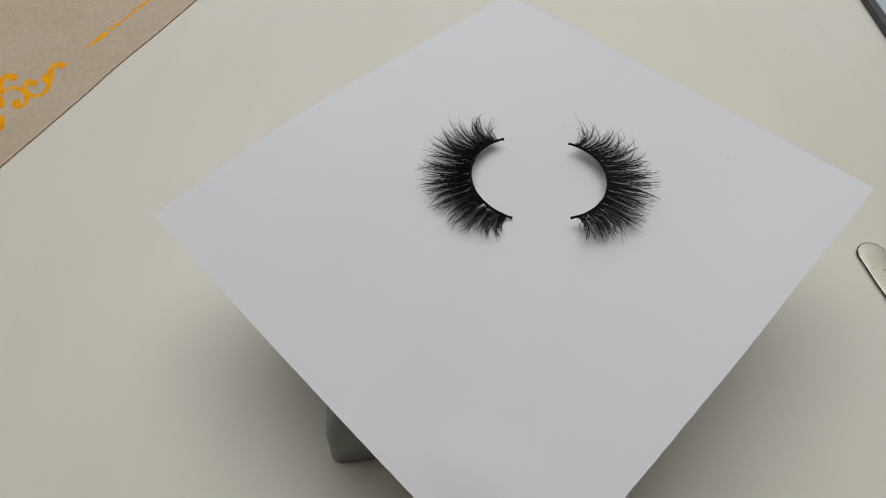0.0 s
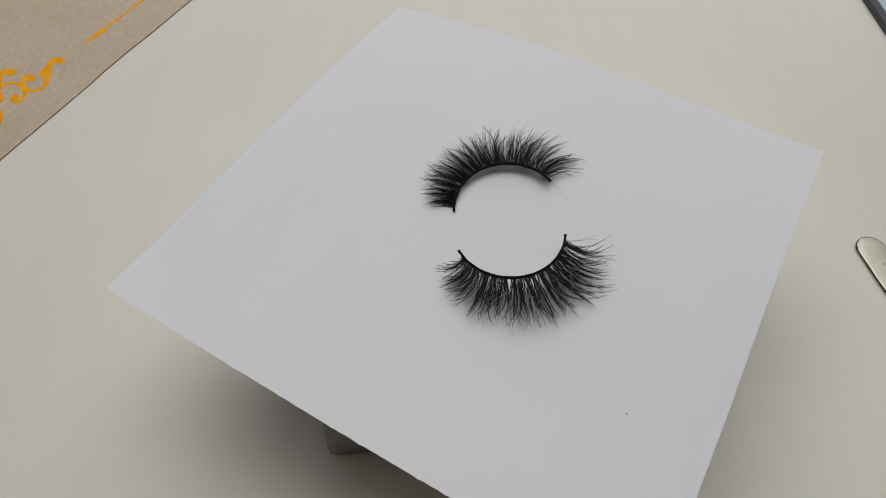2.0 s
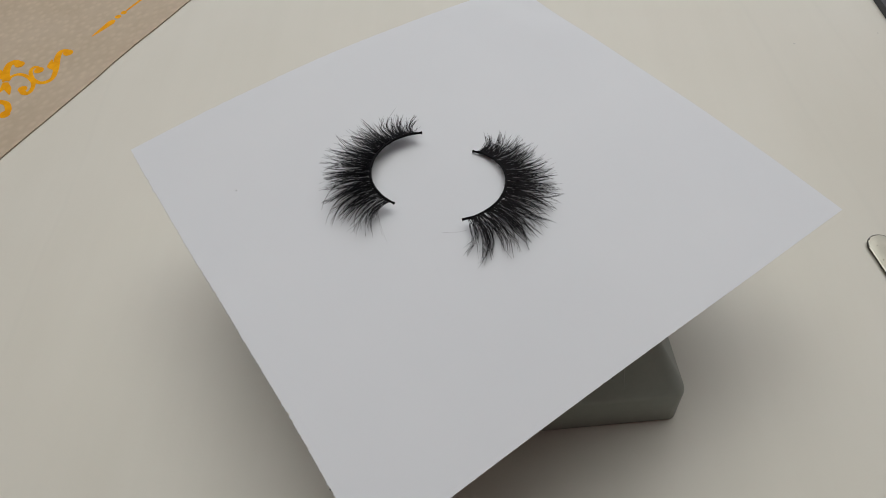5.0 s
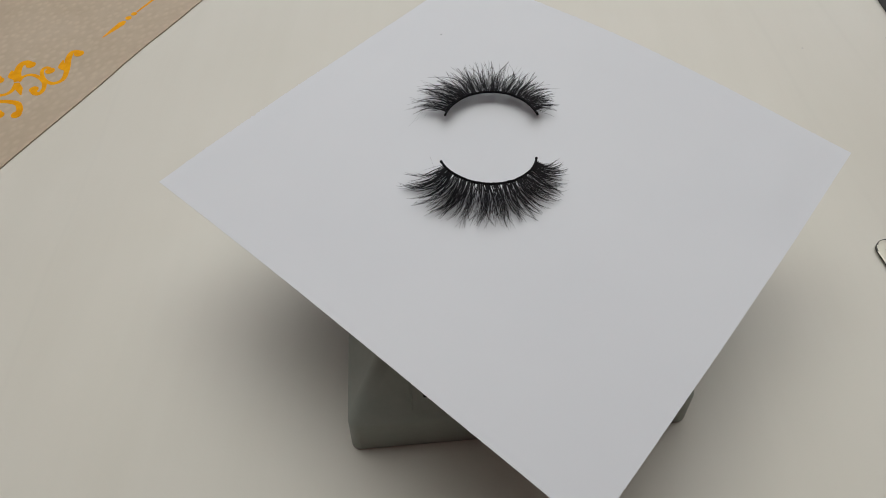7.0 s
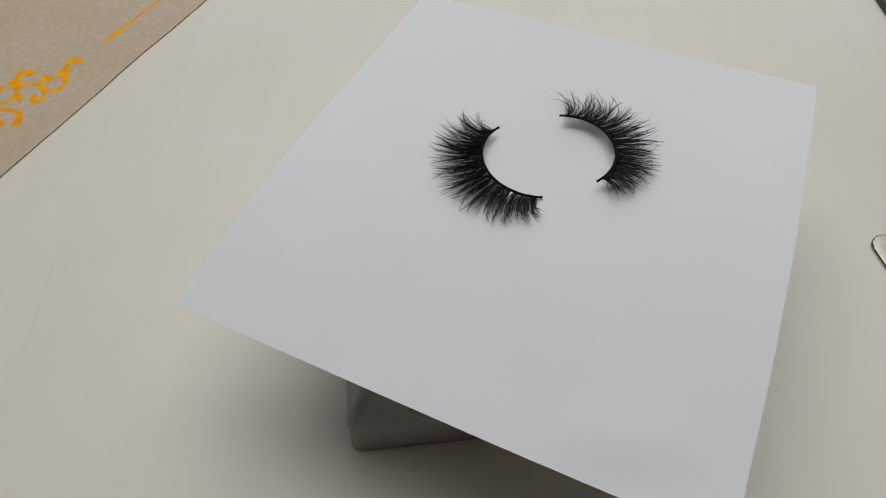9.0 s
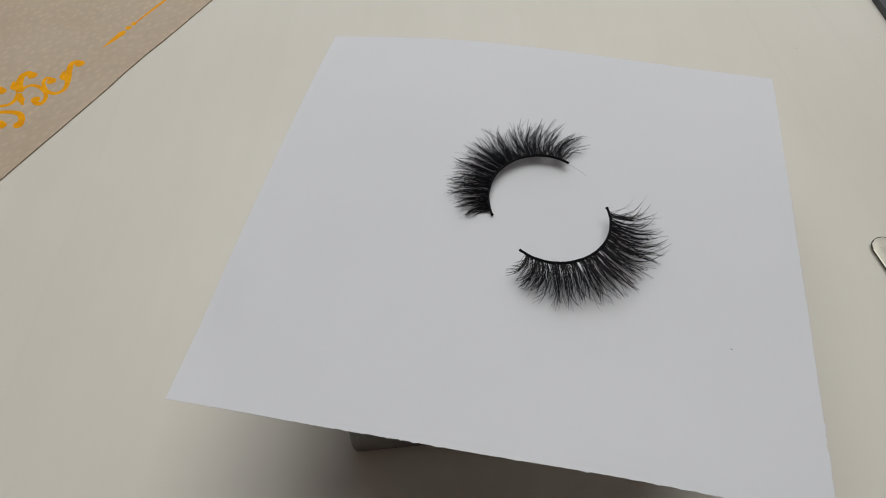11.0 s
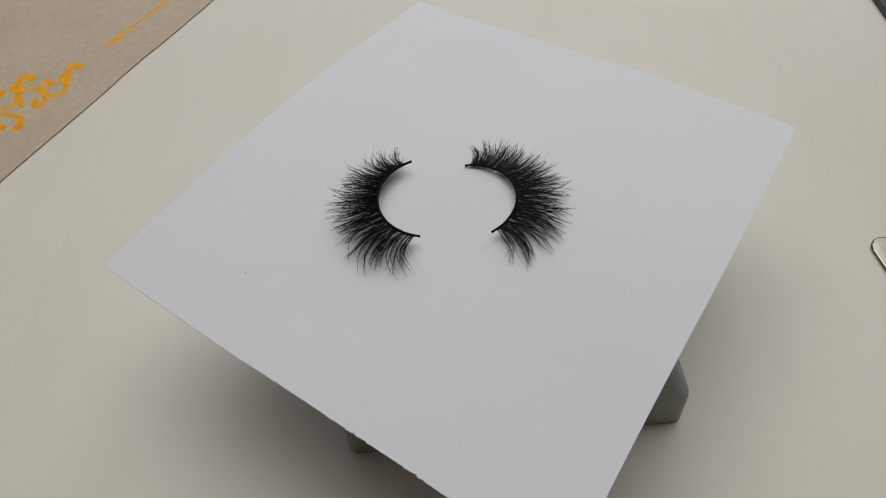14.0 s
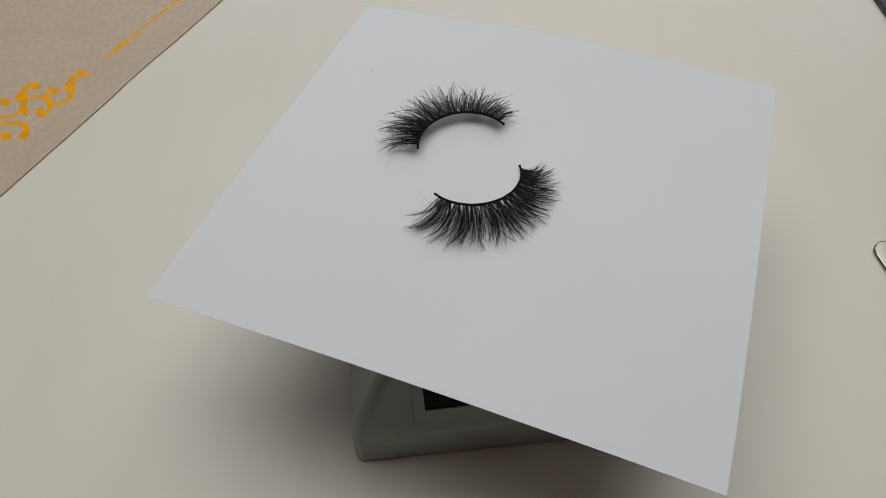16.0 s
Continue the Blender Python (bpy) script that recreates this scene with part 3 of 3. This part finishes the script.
    ribbon([(47.7, 39.7), (44.9, 35.6), (42.0, 31.2)], (1.8, 3.0, 0.5), "gold_leaf")
    ribbon([(48.2, 40.8), (43.2, 38.4), (39.0, 39.1), (36.2, 43.8), (38.0, 49.0)], (2.6, 2.2, 1.8, 1.8, 1.8))
    ribbon([(45.3, 55.5), (46.6, 53.4), (45.5, 50.1)], (2.0, 3.2, 2.6))
    ribbon([(32.5, 39.7), (35.3, 34.2), (36.5, 27.9), (33.6, 23.0), (29.8, 21.4)], (2.0, 2.2, 2.6, 2.8, 3.2))
    ribbon([(26.0, 34.0), (27.5, 31.7), (26.3, 28.7)], (2.0, 3.2, 2.8))
    ribbon([(96.0, 27.5), (103.7, 27.2), (110.3, 26.9), (113.0, 26.9)], (0.4, 2.4, 3.6, 1.6), "gold_spearhead")
    ribbon([(122.5, 26.7), (140.0, 26.2), (170.0, 25.2)], (0.9, 1.6, 1.5), "gold_line")
    for x, y, r in ((80.0, 29.0, 2.4), (62.6, 32.3, 2.3), (48.0, 28.6, 2.2), (61.9, 45.6, 2.4), (30.4, 21.8, 2.4), (45.6, 50.6, 2.2), (26.5, 29.2, 2.2), (116.2, 27.0, 1.6), (120.6, 26.8, 1.55)):
        dot(x, y, r)
    return bag


# ---- tweezers ----
def tweezers():
    """Blunt joined end of steel tweezers; local y runs from the rounded end along the arms."""
    tw = tagged(new("tweezers"), "worn steel tweezers with a rounded end, lying on the desk", "tweezers")
    tw.matrix_basis = pose(0.1585, 0.0245, 0, 0, 0, 8.5)

    def arm(z_far, flat, half, thick, crown):
        """A thin blade with a rounded end, its upper face domed across and towards the end."""
        n = 56
        verts, faces = [], []
        across = [-1.0, -0.97, -0.92, -0.82, -0.6, -0.3, 0.0, 0.3, 0.6, 0.82, 0.92, 0.97, 1.0]
        for k in range(n + 1):
            y = 0.118 * (k / n) ** 1.9
            w = half
            if y < half:
                w = math.sqrt(max(0.0, half ** 2 - (half - y) ** 2)) + 0.0001
            elif y > 0.02:
                w = half - (y - 0.02) / 0.098 * 0.0044
            t = min(1.0, max(0.0, y - 0.03) / 0.07)
            z = flat + (z_far - flat) * math.sin(t * math.pi / 2)
            fall = 1 - math.exp(-y / 0.0014)
            verts.append((-w, -y, z))
            for a in across:
                lip = 0.35 * thick if abs(a) == 1.0 else 0.0
                verts.append((a * w, -y, z + thick - lip + crown * fall * (1 - a * a)))
            verts.append((w, -y, z))
        m = len(across) + 2
        for i in range(n):
            for k in range(m):
                faces.append((i * m + k, i * m + (k + 1) % m, (i + 1) * m + (k + 1) % m, (i + 1) * m + k))
        faces.append(tuple(range(m))[::-1])
        faces.append(tuple(n * m + k for k in range(m)))
        me = mesh_of("arm", verts, faces, STEEL)
        me.materials.append(SHADED_STEEL)
        for p in me.polygons:                   # dark reflections on the narrow cut sides and end rim are painted
            p.use_smooth = abs(p.normal.z) > 0.6
            shaded_rim = p.center.y > -half and math.hypot(p.center.x, p.center.y + half) > half - 0.0004
            if abs(p.normal.z) < 0.6 or shaded_rim:
                p.material_index = 1
        return me
    part("arm", arm(0.0002, 0.0002, 0.0051, 0.0008, 0.0001), tw)
    part("arm", arm(0.009, 0.0012, 0.0058, 0.0005, 0.00022), tw)


# ---- dark-edged blue tray at the far corner ----
def tray():
    t = tagged(new("tray"), "pale blue plastic tray with a dark grey rim on desk", "tray")
    t.matrix_basis = pose(0.2215, 0.12, 0, 0, 0, 0)
    part("rim", mesh_bm("rim", box_bm(0, 0.16, 0, 0.24, 0, 0.0040, 0.0004), DARK), t, "dark grey rim")
    part("panel", mesh_bm("panel", box_bm(0.0038, 0.155, 0.005, 0.235, 0.0035, 0.0046, 0.0004), BLUE), t, "pale blue smooth panel")


def crumbs():
    for x, y, s in ((0.1665, 0.1514, 0.0007), (0.2127, 0.1590, 0.0006)):
        bm = bmesh.new()
        bmesh.ops.create_icosphere(bm, subdivisions=1, radius=s)
        for v in bm.verts:
            v.co = (v.co.x * random.uniform(0.7, 1.2), v.co.y * random.uniform(0.6, 1.1), s * 0.12 + v.co.z * 0.12)
        ob = tagged(new("crumb", mesh_bm("crumb", bm, GREYSPECK)), "tiny grey crumb of dirt on the desk", "crumb", "crumbs on the desk")
        ob.location = (x, y + 0.0006, 0)


# ---- what turns ----
DRIFT = [(0.0, -0.09), (0.5, 0.02), (1.0, 0.2), (1.5, -0.26), (2.0, -0.39), (2.5, -0.32), (3.0, -0.28), (3.5, -0.28), (4.0, -0.13), (6.5, -0.41), (7.0, -0.22), (7.5, 0.01), (8.0, 0.25), (8.5, 0.6), (9.0, 1.14), (11.5, -0.49), (12.0, -0.21), (12.5, 0.06), (13.0, 0.38), (13.5, 0.65), (14.0, 0.57), (14.5, 0.55), (15.0, -0.31), (15.5, -0.9), (16.0, -1.13)]


def turn(t):
    """The platter's angle in degrees at t seconds; it turns clockwise seen from above."""
    return -0.865 - 37.783 * t + float(np.interp(t, [d[0] for d in DRIFT], [d[1] for d in DRIFT]))


room()
desk()
TABLE, PLATE = turntable()
SHEET = paper()
REST_1, REST_2 = pose(0.0069, 0.0050, PAPER_Z, 0, 0, 2.6), pose(0.0281, 0.0022, PAPER_Z, 0, 0, -4.5)
LASH_1 = eyelash(-1, REST_1, 0.0046, 0.0018, 0.0045, 0.0, 0.985, 0.31, 0.08, 1.02, (0.0005, 0.0034), 1, 17, "black fluffy false eyelash strip lying on the white paper", fibre=True)
LASH_2 = eyelash(1, REST_2, 0.0048, 0.0046, 0.0045, 0.01, 1.0, 0.20, 0.06, 0.985, (0.0008, 0.0056), 3, 29, "black fluffy false eyelash strip with parted wisps, on white paper",
                 ((0.70, 0.10), (0.90, 0.15)), True)
gift_bag()
tweezers()
tray()
crumbs()


def motions():
    times = [k * 0.2 for k in range(81)]
    walk(PLATE, [(t, pose(0, 0, 0, 0, 0, turn(t))) for t in times])
    walk(SHEET, [(t, pose(0, 0, PAPER_Z, 0, 0, turn(t))) for t in times])
    for ob, rest in ((LASH_1, REST_1), (LASH_2, REST_2)):
        walk(ob, [(t, pose(0, 0, 0, 0, 0, turn(t)) @ rest) for t in times])


motions()
